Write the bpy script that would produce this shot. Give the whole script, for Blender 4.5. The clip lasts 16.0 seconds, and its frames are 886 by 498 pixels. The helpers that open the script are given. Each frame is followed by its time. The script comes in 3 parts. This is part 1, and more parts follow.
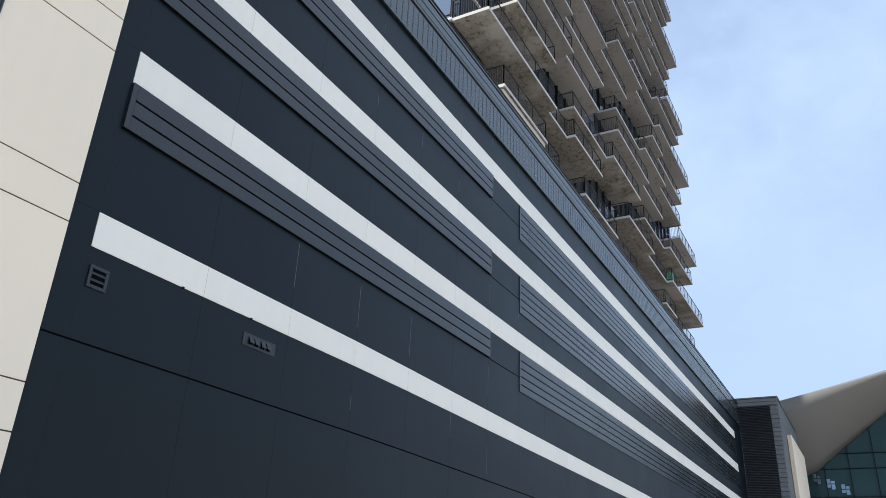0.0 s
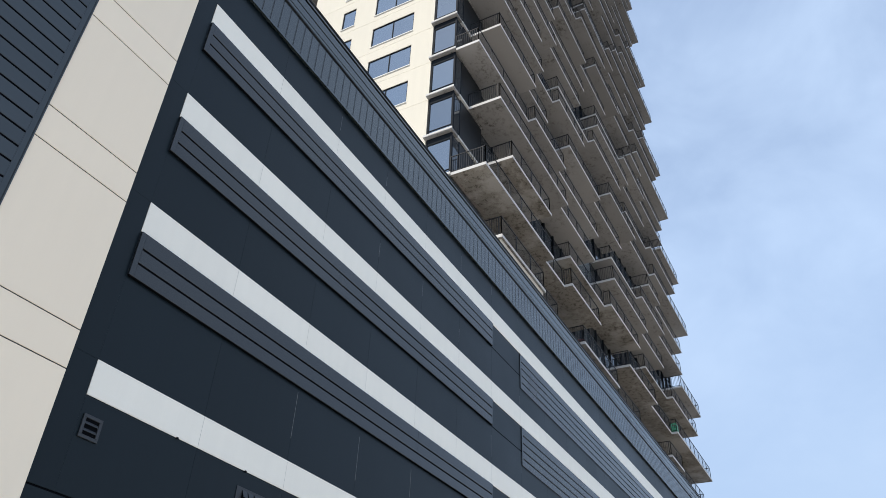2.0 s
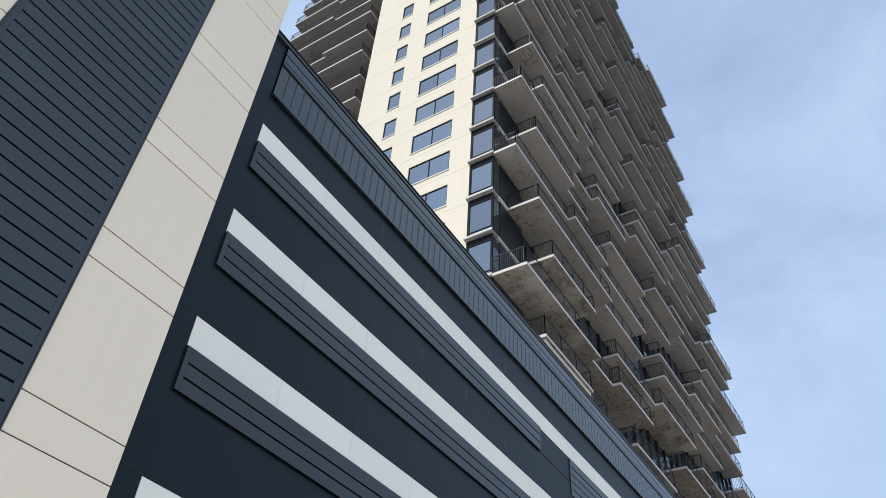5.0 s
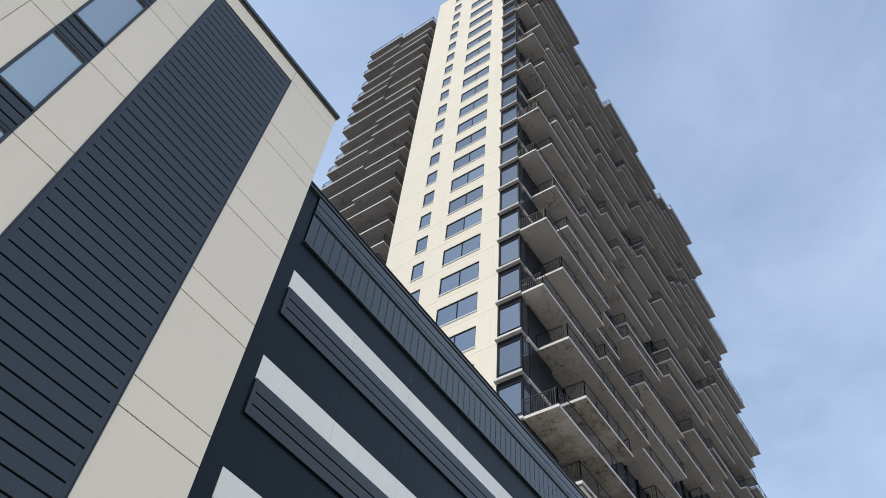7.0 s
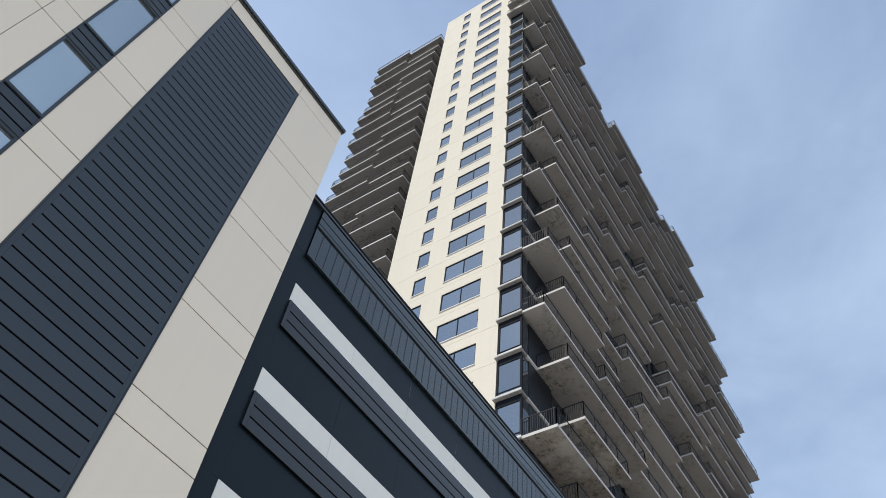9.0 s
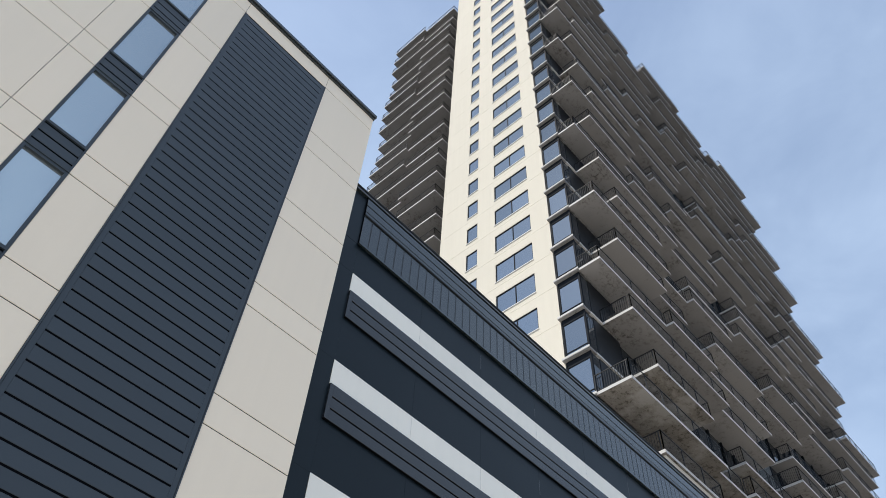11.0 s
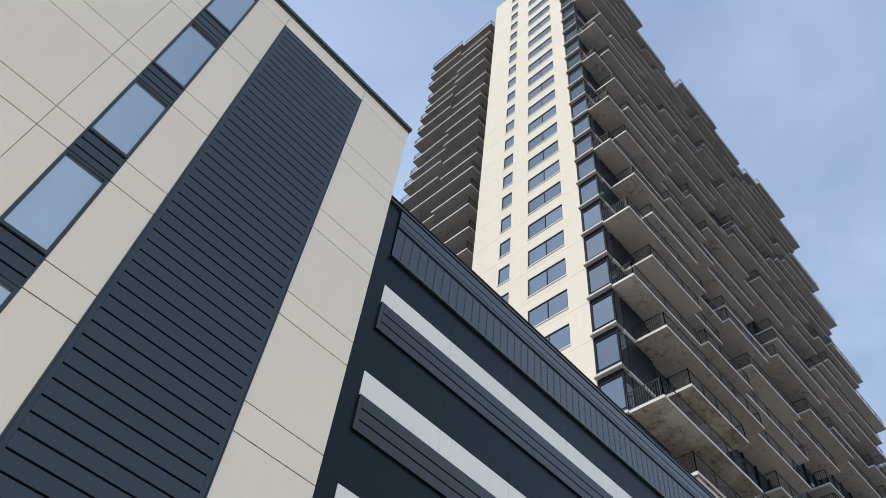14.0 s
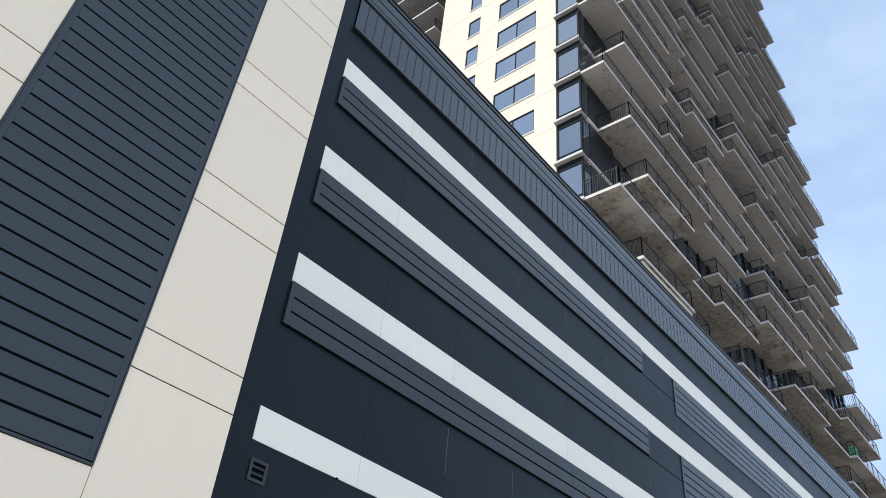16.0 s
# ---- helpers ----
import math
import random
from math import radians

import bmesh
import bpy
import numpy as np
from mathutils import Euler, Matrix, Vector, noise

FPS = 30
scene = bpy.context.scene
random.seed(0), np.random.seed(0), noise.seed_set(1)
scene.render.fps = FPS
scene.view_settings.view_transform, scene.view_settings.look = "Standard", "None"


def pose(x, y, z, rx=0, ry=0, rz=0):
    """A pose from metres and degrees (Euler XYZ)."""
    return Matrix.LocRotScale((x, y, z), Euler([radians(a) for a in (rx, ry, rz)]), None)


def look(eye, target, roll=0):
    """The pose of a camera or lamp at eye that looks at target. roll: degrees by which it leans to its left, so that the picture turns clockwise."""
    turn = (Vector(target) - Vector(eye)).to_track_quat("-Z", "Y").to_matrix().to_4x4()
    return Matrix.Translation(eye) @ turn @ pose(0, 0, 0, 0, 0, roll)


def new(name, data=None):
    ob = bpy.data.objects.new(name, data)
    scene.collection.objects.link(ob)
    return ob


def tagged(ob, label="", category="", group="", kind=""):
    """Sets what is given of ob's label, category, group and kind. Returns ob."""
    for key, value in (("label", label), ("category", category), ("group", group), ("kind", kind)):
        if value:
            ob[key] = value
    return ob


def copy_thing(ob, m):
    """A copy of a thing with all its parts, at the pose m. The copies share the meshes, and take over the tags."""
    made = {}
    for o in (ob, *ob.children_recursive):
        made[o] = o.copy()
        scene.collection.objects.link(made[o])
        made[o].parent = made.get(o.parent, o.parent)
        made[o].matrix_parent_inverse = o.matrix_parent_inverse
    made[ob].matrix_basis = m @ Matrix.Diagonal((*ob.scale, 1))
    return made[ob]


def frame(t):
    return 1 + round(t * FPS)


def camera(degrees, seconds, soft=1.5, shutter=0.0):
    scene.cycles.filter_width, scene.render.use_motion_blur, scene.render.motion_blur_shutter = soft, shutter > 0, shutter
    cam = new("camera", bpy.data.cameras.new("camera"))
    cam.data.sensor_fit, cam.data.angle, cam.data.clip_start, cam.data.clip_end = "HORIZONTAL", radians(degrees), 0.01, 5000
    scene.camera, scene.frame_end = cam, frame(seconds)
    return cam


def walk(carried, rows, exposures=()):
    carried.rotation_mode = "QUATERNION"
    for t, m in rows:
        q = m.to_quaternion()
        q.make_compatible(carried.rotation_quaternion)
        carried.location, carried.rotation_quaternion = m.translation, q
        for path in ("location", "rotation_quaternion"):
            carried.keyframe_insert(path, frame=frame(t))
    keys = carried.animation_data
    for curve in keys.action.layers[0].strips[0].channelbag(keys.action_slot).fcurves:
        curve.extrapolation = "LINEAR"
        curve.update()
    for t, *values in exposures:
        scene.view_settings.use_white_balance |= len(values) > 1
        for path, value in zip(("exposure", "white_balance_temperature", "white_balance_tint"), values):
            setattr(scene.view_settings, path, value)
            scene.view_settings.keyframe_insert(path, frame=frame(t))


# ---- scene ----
cam = camera(60.40, 16.0, soft=0.5)
# seconds; eye; yaw, pitch and roll in degrees
ROWS = [
    (0.0, 0.141, 0.016, 1.575, -60.65, 24.25, 2.65),
    (0.5, 0.144, 0.041, 1.567, -58.42, 26.63, 3.62),
    (1.0, 0.153, 0.067, 1.562, -59.02, 30.46, 2.97),
    (1.5, 0.148, 0.085, 1.542, -59.29, 33.09, 2.44),
    (2.0, 0.135, 0.099, 1.519, -60.27, 35.49, 2.70),
    (2.5, 0.132, 0.103, 1.514, -61.30, 38.37, 2.28),
    (3.0, 0.130, 0.100, 1.514, -60.58, 40.53, 2.36),
    (3.2, 0.129, 0.098, 1.516, -60.68, 40.66, 1.53),
    (5.3, 0.041, -0.029, 1.630, -54.41, 43.24, 4.95),
    (5.5, 0.035, -0.028, 1.632, -54.07, 44.25, 5.08),
    (6.0, 0.016, -0.021, 1.639, -52.92, 46.96, 5.33),
    (6.5, 0.004, -0.028, 1.641, -51.80, 49.88, 5.86),
    (7.0, 0.000, -0.042, 1.642, -50.90, 52.96, 6.60),
    (7.5, -0.002, -0.050, 1.651, -50.03, 55.25, 7.14),
    (8.0, -0.002, -0.047, 1.657, -48.78, 56.77, 8.09),
    (8.5, -0.005, -0.039, 1.660, -48.81, 56.21, 8.82),
    (9.0, -0.007, -0.027, 1.663, -50.40, 54.14, 8.46),
    (9.2, -0.008, -0.022, 1.663, -50.64, 53.39, 8.30),
    (11.3, -0.005, 0.107, 1.627, -44.57, 51.93, 3.75),
    (11.5, -0.006, 0.103, 1.633, -44.96, 52.74, 3.93),
    (12.0, -0.009, 0.090, 1.654, -43.66, 55.92, 6.80),
    (12.5, -0.009, 0.083, 1.665, -41.85, 57.89, 8.98),
    (13.0, -0.007, 0.082, 1.665, -40.86, 56.80, 9.51),
    (13.5, -0.002, 0.089, 1.651, -40.49, 54.91, 8.97),
    (14.0, 0.006, 0.103, 1.648, -40.70, 52.62, 8.51),
    (14.5, 0.023, 0.119, 1.632, -41.90, 49.67, 7.88),
    (15.0, 0.040, 0.128, 1.616, -43.33, 46.33, 6.39),
    (15.5, 0.062, 0.128, 1.603, -45.29, 42.15, 5.43),
    (16.0, 0.096, 0.121, 1.595, -47.38, 36.89, 6.16),
]
walk(cam, [(t, pose(x, y, z, 0, 0, yaw) @ pose(0, 0, 0, 90 + pitch) @ pose(0, 0, 0, 0, 0, roll)) for t, x, y, z, yaw, pitch, roll in ROWS], [(0.0, 0.90), (3.0, 0.72), (5.5, 0.70), (8.0, 0.54), (9.0, 0.55), (11.5, 0.62), (12.5, 0.50), (14.5, 0.66), (16.0, 0.94)])

# ---------- world, sun ----------
world = bpy.data.worlds.new("world")
scene.world = world
world.use_nodes = True
SUN_EL, SUN_AZ = 56.0, 172.0          # height; direction to the sun, degrees from +x towards +y
wn, wl = world.node_tree.nodes, world.node_tree.links
wn.clear()


def wnode(kind, **sets):
    n = wn.new(kind)
    for key, v in sets.items():
        n.inputs[key].default_value = v
    return n


sky = wn.new("ShaderNodeTexSky")
sky.sky_type, sky.sun_disc = "NISHITA", False
sky.sun_elevation, sky.sun_rotation = radians(SUN_EL), radians(90 - SUN_AZ)
sky.air_density, sky.dust_density, sky.ozone_density = 1.0, 1.2, 0.9
coord = wn.new("ShaderNodeTexCoord")
stretch = wn.new("ShaderNodeMapping")
stretch.inputs["Scale"].default_value = (1.0, 1.0, 1.5)
stretch.inputs["Rotation"].default_value = (0.3, 0.5, 0.9)
cloud = wnode("ShaderNodeTexNoise", Scale=1.9, Detail=5.0, Roughness=0.52, Distortion=0.35)
wisps = wnode("ShaderNodeTexNoise", Scale=5.5, Detail=6.0, Roughness=0.6, Distortion=0.5)
both = wn.new("ShaderNodeMath")
both.operation = "MULTIPLY_ADD"
both.inputs[1].default_value = 0.3
band = wn.new("ShaderNodeValToRGB")
band.color_ramp.elements[0].position, band.color_ramp.elements[0].color = 0.44, (0.30, 0.30, 0.30, 1)
band.color_ramp.elements[1].position, band.color_ramp.elements[1].color = 0.84, (0.84, 0.84, 0.84, 1)
mixsky = wn.new("ShaderNodeMix")
mixsky.data_type = "RGBA"
mixsky.inputs[7].default_value = (3.4, 4.25, 5.5, 1)
wl.new(coord.outputs["Generated"], stretch.inputs["Vector"])
wl.new(stretch.outputs["Vector"], cloud.inputs["Vector"])
wl.new(stretch.outputs["Vector"], wisps.inputs["Vector"])
wl.new(wisps.outputs["Fac"], both.inputs[0])
wl.new(cloud.outputs["Fac"], both.inputs[2])
wl.new(both.outputs[0], band.inputs["Fac"])
thin = wn.new("ShaderNodeMapRange")
thin.inputs[1].default_value, thin.inputs[2].default_value = 0.72, 0.98
thin.inputs[3].default_value, thin.inputs[4].default_value = 1.0, 0.5
height = wn.new("ShaderNodeSeparateXYZ")
veil = wn.new("ShaderNodeMath")
veil.operation = "MULTIPLY"
wl.new(coord.outputs["Generated"], height.inputs[0])
wl.new(height.outputs[2], thin.inputs[0])
wl.new(band.outputs["Color"], veil.inputs[0])
wl.new(thin.outputs[0], veil.inputs[1])
wl.new(veil.outputs[0], mixsky.inputs[0])
wl.new(sky.outputs["Color"], mixsky.inputs[6])
ground_sky = wnode("ShaderNodeBackground", Strength=0.13)
split = wn.new("ShaderNodeSeparateXYZ")
low = wn.new("ShaderNodeMapRange")
low.inputs[1].default_value, low.inputs[2].default_value = 0.05, 0.55
low.inputs[3].default_value, low.inputs[4].default_value = 0.8, 0.0
haze = wn.new("ShaderNodeMix")
haze.data_type = "RGBA"
haze.inputs[7].default_value = (1.8, 2.33, 3.2, 1)
wl.new(coord.outputs["Generated"], split.inputs[0])
wl.new(split.outputs[2], low.inputs[0])
wl.new(low.outputs[0], haze.inputs[0])
wl.new(mixsky.outputs[2], haze.inputs[6])
wl.new(haze.outputs[2], ground_sky.inputs["Color"])
wout = wn.new("ShaderNodeOutputWorld")
wl.new(ground_sky.outputs[0], wout.inputs["Surface"])

sun_data = bpy.data.lights.new("sun", "SUN")
sun_data.energy, sun_data.angle, sun_data.color = 2.55, radians(0.8), (1.0, 0.93, 0.82)
sun = new("sun", sun_data)
sun_dir = Vector((math.cos(radians(SUN_AZ)) * math.cos(radians(SUN_EL)), math.sin(radians(SUN_AZ)) * math.cos(radians(SUN_EL)), math.sin(radians(SUN_EL))))
sun.matrix_world = look(sun_dir * 200, (0, 0, 0))

# ---------- materials ----------


def surface(name, color, rough=0.6, metal=0.0, spec=0.5, vary=0.12, scale=0.6, grain=60.0, bump=0.15, streak=0.0, piece=0.0, warm=0.0):
    """A painted, cast or coated surface: broad patches, fine grain, vertical streaks, and a small change from piece to piece."""
    m = bpy.data.materials.new(name)
    m.use_nodes = True
    n, l = m.node_tree.nodes, m.node_tree.links
    b = n["Principled BSDF"]
    b.inputs["Metallic"].default_value, b.inputs["Specular IOR Level"].default_value = metal, spec
    tc = n.new("ShaderNodeTexCoord")
    geo = n.new("ShaderNodeNewGeometry")
    broad, fine = n.new("ShaderNodeTexNoise"), n.new("ShaderNodeTexNoise")
    broad.inputs["Scale"].default_value, broad.inputs["Detail"].default_value = scale, 5
    fine.inputs["Scale"].default_value, fine.inputs["Detail"].default_value = grain, 3
    l.new(geo.outputs["Position"], broad.inputs["Vector"])
    l.new(geo.outputs["Position"], fine.inputs["Vector"])
    info = n.new("ShaderNodeObjectInfo")

    def math_node(op, a, bb):
        k = n.new("ShaderNodeMath")
        k.operation = op
        for i, v in enumerate((a, bb)):
            if isinstance(v, (int, float)):
                k.inputs[i].default_value = v
            else:
                l.new(v, k.inputs[i])
        return k.outputs[0]

    f = math_node("MULTIPLY", math_node("SUBTRACT", broad.outputs["Fac"], 0.5), 2 * vary)
    f = math_node("ADD", f, math_node("MULTIPLY", math_node("SUBTRACT", fine.outputs["Fac"], 0.5), vary))
    f = math_node("ADD", f, math_node("MULTIPLY", math_node("SUBTRACT", info.outputs["Random"], 0.5), piece))
    if streak:
        mp = n.new("ShaderNodeMapping")
        mp.inputs["Scale"].default_value = (5.0, 5.0, 0.22)
        l.new(geo.outputs["Position"], mp.inputs["Vector"])
        st = n.new("ShaderNodeTexNoise")
        st.inputs["Scale"].default_value, st.inputs["Detail"].default_value = 1.0, 4
        l.new(mp.outputs["Vector"], st.inputs["Vector"])
        f = math_node("ADD", f, math_node("MULTIPLY", math_node("SUBTRACT", st.outputs["Fac"], 0.5), 2 * streak))
    f = math_node("ADD", f, 1.0)
    hsv = n.new("ShaderNodeHueSaturation")
    hsv.inputs["Color"].default_value = (*color, 1)
    l.new(f, hsv.inputs["Value"])
    col = hsv.outputs["Color"]
    if warm:
        stain = n.new("ShaderNodeTexNoise")
        stain.inputs["Scale"].default_value, stain.inputs["Detail"].default_value, stain.inputs["Roughness"].default_value = 0.35, 8, 0.7
        l.new(geo.outputs["Position"], stain.inputs["Vector"])
        ramp = n.new("ShaderNodeValToRGB")
        ramp.color_ramp.elements[0].position, ramp.color_ramp.elements[1].position = (0.42, 0.52) if warm > 0.8 else (0.46, 0.62)
        l.new(stain.outputs["Fac"], ramp.inputs["Fac"])
        mx = n.new("ShaderNodeMix")
        mx.data_type, mx.blend_type = "RGBA", "MULTIPLY"
        l.new(math_node("MULTIPLY", ramp.outputs["Color"], warm), mx.inputs[0])
        l.new(col, mx.inputs[6])
        mx.inputs[7].default_value = (0.64, 0.61, 0.57, 1)
        col = mx.outputs[2]
        spots = n.new("ShaderNodeTexNoise")
        spots.inputs["Scale"].default_value, spots.inputs["Detail"].default_value, spots.inputs["Roughness"].default_value = 4.0, 10, 0.75
        l.new(geo.outputs["Position"], spots.inputs["Vector"])
        r2 = n.new("ShaderNodeValToRGB")
        r2.color_ramp.elements[0].position, r2.color_ramp.elements[1].position = 0.50, 0.60
        l.new(spots.outputs["Fac"], r2.inputs["Fac"])
        mask = math_node("MULTIPLY", r2.outputs["Color"], ramp.outputs["Color"])
        m2 = n.new("ShaderNodeMix")
        m2.data_type, m2.blend_type = "RGBA", "MULTIPLY"
        l.new(mask, m2.inputs[0])
        l.new(col, m2.inputs[6])
        m2.inputs[7].default_value = (0.35, 0.33, 0.30, 1)
        col = m2.outputs[2]
    l.new(col, b.inputs["Base Color"])
    r = math_node("ADD", math_node("MULTIPLY", math_node("SUBTRACT", broad.outputs["Fac"], 0.5), 0.2), rough)
    l.new(r, b.inputs["Roughness"])
    if bump:
        bp = n.new("ShaderNodeBump")
        bp.inputs["Strength"].default_value, bp.inputs["Distance"].default_value = bump, 0.01
        l.new(fine.outputs["Fac"], bp.inputs["Height"])
        l.new(bp.outputs["Normal"], b.inputs["Normal"])
    return m


NAVY = surface("navy_paint", (0.0045, 0.0100, 0.0145), 0.40, spec=0.22, vary=0.10, scale=0.35, grain=35, bump=0.08, streak=0.10, piece=0.12)
NAVY_METAL = surface("navy_metal", (0.036, 0.048, 0.060), 0.40, spec=0.42, vary=0.06, scale=0.5, grain=90, bump=0.02, piece=0.14)
LOUVRE = surface("louvre_metal", (0.0160, 0.0190, 0.0225), 0.23, spec=0.58, vary=0.08, scale=0.5, grain=90, bump=0.03, piece=0.16)
FASCIA = surface("fascia_metal", (0.0170, 0.0250, 0.0290), 0.23, spec=0.85, vary=0.06, scale=0.5, grain=90, bump=0.02, piece=0.12)
# near black for dark joints and for shade painted into gaps and openings
JOINT_AND_SHADE = surface("joint_and_shade_black", (0.005, 0.006, 0.008), 0.9, spec=0.0, vary=0.1, bump=0.0)
WHITE = surface("white_paint", (0.84, 0.825, 0.75), 0.5, vary=0.03, scale=0.5, grain=40, bump=0.05, streak=0.03, piece=0.04)
CREAM = surface("cream_panel", (0.87, 0.770, 0.620), 0.55, vary=0.025, scale=0.3, grain=50, bump=0.04, streak=0.02, piece=0.045)
CREAM_JOINT = surface("cream_joint", (0.060, 0.058, 0.055), 0.8, vary=0.1)
WALL = surface("cream_stucco", (0.62, 0.583, 0.49), 0.8, vary=0.05, scale=0.4, grain=25, bump=0.25, streak=0.04, piece=0.02)
# one concrete in two tones: soffit shade darkens the slabs, daylight pales the edges
CONCRETE = surface("shaded_concrete", (0.252, 0.244, 0.238), 0.85, vary=0.10, scale=0.5, grain=14, bump=0.30, piece=0.24, warm=0.12)
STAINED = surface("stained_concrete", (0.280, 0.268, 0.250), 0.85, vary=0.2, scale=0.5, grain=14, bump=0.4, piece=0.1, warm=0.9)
LIT_EDGE = surface("lit_edge_concrete", (0.52, 0.515, 0.50), 0.8, vary=0.10, scale=0.8, grain=20, bump=0.2, piece=0.12)
RAIL = surface("black_rail", (0.020, 0.021, 0.023), 0.6, spec=0.2, vary=0.1, bump=0.0)
FRAME = surface("window_frame", (0.013, 0.016, 0.021), 0.6, spec=0.04, vary=0.06, bump=0.0)
SILL = surface("sill_metal", (0.60, 0.60, 0.58), 0.5, vary=0.05, bump=0.0)
DARKWALL = surface("dark_panel", (0.010, 0.012, 0.015), 0.5, spec=0.3, vary=0.1, scale=0.8, bump=0.05, piece=0.3)
GREY_SIDING = surface("grey_siding", (0.135, 0.150, 0.162), 0.5, vary=0.08, bump=0.05, piece=0.15)
SHELL = surface("canopy_shell", (0.190, 0.189, 0.184), 0.7, vary=0.08, scale=0.15, grain=8, bump=0.1)
ASPHALT = surface("asphalt", (0.10, 0.098, 0.094), 0.9, vary=0.25, scale=0.3, grain=80, bump=0.5)
# pale tone of the added ground slab, set by the bounce it gives
BOUNCE_GROUND = surface("bounce_ground_pale", (0.57, 0.525, 0.46), 0.9, vary=0.25, scale=0.3, grain=80, bump=0.5)
PAVING = surface("paving", (0.42, 0.39, 0.34), 0.85, vary=0.15, scale=0.5, grain=50, bump=0.3)
# roof tone raised so the unseen roofs bounce light up to the soffits
ROOFING = surface("bounce_roof_pale", (0.58, 0.565, 0.54), 0.95, vary=0.2, scale=0.6, grain=60, bump=0.4)
SEALANT = surface("pale_sealant", (0.17, 0.18, 0.19), 0.8, vary=0.15)
PALE_SEALANT = surface("stripe_sealant", (0.42, 0.42, 0.40), 0.8, vary=0.15)
VENTGREY = surface("vent_metal", (0.024, 0.028, 0.034), 0.5, vary=0.1, bump=0.0)
GREEN = surface("green_plastic", (0.10, 0.45, 0.26), 0.45, vary=0.05, bump=0.0)
RED = surface("red_fabric", (0.16, 0.06, 0.06), 0.8, vary=0.1, bump=0.1)


def glass(name, color, rough=0.03, coat=0.75, edge=0.6):
    """Coated solar glass: a dark pane with a tinted mirror coat."""
    m = bpy.data.materials.new(name)
    m.use_nodes = True
    n, l = m.node_tree.nodes, m.node_tree.links
    b = n["Principled BSDF"]
    b.inputs["Base Color"].default_value = (*color, 1)
    b.inputs["Metallic"].default_value = coat
    b.inputs["Roughness"].default_value = rough
    b.inputs["Specular Tint"].default_value = (edge, edge, edge, 1)
    b.inputs["Specular IOR Level"].default_value = 0.4
    info, hsv = n.new("ShaderNodeObjectInfo"), n.new("ShaderNodeHueSaturation")
    rng = n.new("ShaderNodeMapRange")
    rng.inputs[3].default_value, rng.inputs[4].default_value = 0.82, 1.15
    hsv.inputs["Color"].default_value = (*color, 1)
    l.new(info.outputs["Random"], rng.inputs[0])
    l.new(rng.outputs[0], hsv.inputs["Value"])
    l.new(hsv.outputs["Color"], b.inputs["Base Color"])
    ripple, bp = n.new("ShaderNodeTexNoise"), n.new("ShaderNodeBump")
    geo = n.new("ShaderNodeNewGeometry")
    ripple.inputs["Scale"].default_value = 0.7
    l.new(geo.outputs["Position"], ripple.inputs["Vector"])
    bp.inputs["Strength"].default_value, bp.inputs["Distance"].default_value = 0.12, 0.02
    l.new(ripple.outputs["Fac"], bp.inputs["Height"])
    l.new(bp.outputs["Normal"], b.inputs["Normal"])
    return m


GLASS = glass("window_glass", (0.195, 0.255, 0.325))
BAYGLASS = glass("bay_glass", (0.45, 0.515, 0.55))
BAYGLASS2 = glass("corner_glass", (0.20, 0.25, 0.31), edge=0.12)
DARKGLASS = glass("dark_glass", (0.085, 0.10, 0.118), coat=0.5)
TEALGLASS = glass("teal_glass", (0.035, 0.078, 0.085), coat=0.1, edge=0.3)

SHEER = bpy.data.materials.new("wire_mesh")
SHEER.use_nodes = True
sn, sl = SHEER.node_tree.nodes, SHEER.node_tree.links
wire, clear, blend = sn["Principled BSDF"], sn.new("ShaderNodeBsdfTransparent"), sn.new("ShaderNodeMixShader")
wire.inputs["Base Color"].default_value, wire.inputs["Roughness"].default_value = (0.03, 0.033, 0.036, 1), 0.7
blend.inputs[0].default_value = 0.13
sl.new(clear.outputs[0], blend.inputs[1])
sl.new(wire.outputs[0], blend.inputs[2])
sl.new(blend.outputs[0], sn["Material Output"].inputs["Surface"])
FROSTED = surface("frosted_panel", (0.72, 0.78, 0.82), 0.25, vary=0.05, bump=0.0)

# ---------- building helpers ----------


def box_mesh(name, size, bevel=0.0):
    """A box from the origin's corner, with a small bevel on all edges."""
    bm = bmesh.new()
    bmesh.ops.create_cube(bm, size=1.0)
    for v in bm.verts:
        v.co = Vector(((v.co.x + 0.5) * size[0], (v.co.y + 0.5) * size[1], (v.co.z + 0.5) * size[2]))
    if bevel:
        bmesh.ops.bevel(bm, geom=bm.edges[:], offset=bevel, segments=1, affect="EDGES")
    me = bpy.data.meshes.new(name)
    bm.to_mesh(me)
    bm.free()
    return me


MESHES = {}


def box(name, lo, hi, material, parent=None, bevel=0.0, label=""):
    """A box between two corners as an object of its own; equal boxes share one mesh."""
    size = tuple(round(h - l, 4) for l, h in zip(lo, hi))
    key = (size, material.name, bevel)
    if key not in MESHES:
        MESHES[key] = box_mesh(name, size, bevel)
        MESHES[key].materials.append(material)
    ob = new(name, MESHES[key])
    ob.location = lo
    ob.parent = parent
    if label:
        tagged(ob, label)
    return ob


def add_box(vs, fs, lo, hi):
    """Adds a box to lists of vertices and faces."""
    i = len(vs)
    vs += [(x, y, z) for z in (lo[2], hi[2]) for y in (lo[1], hi[1]) for x in (lo[0], hi[0])]
    fs += [tuple(i + k for k in f) for f in ((0, 2, 3, 1), (4, 5, 7, 6), (0, 1, 5, 4), (2, 6, 7, 3), (0, 4, 6, 2), (1, 3, 7, 5))]


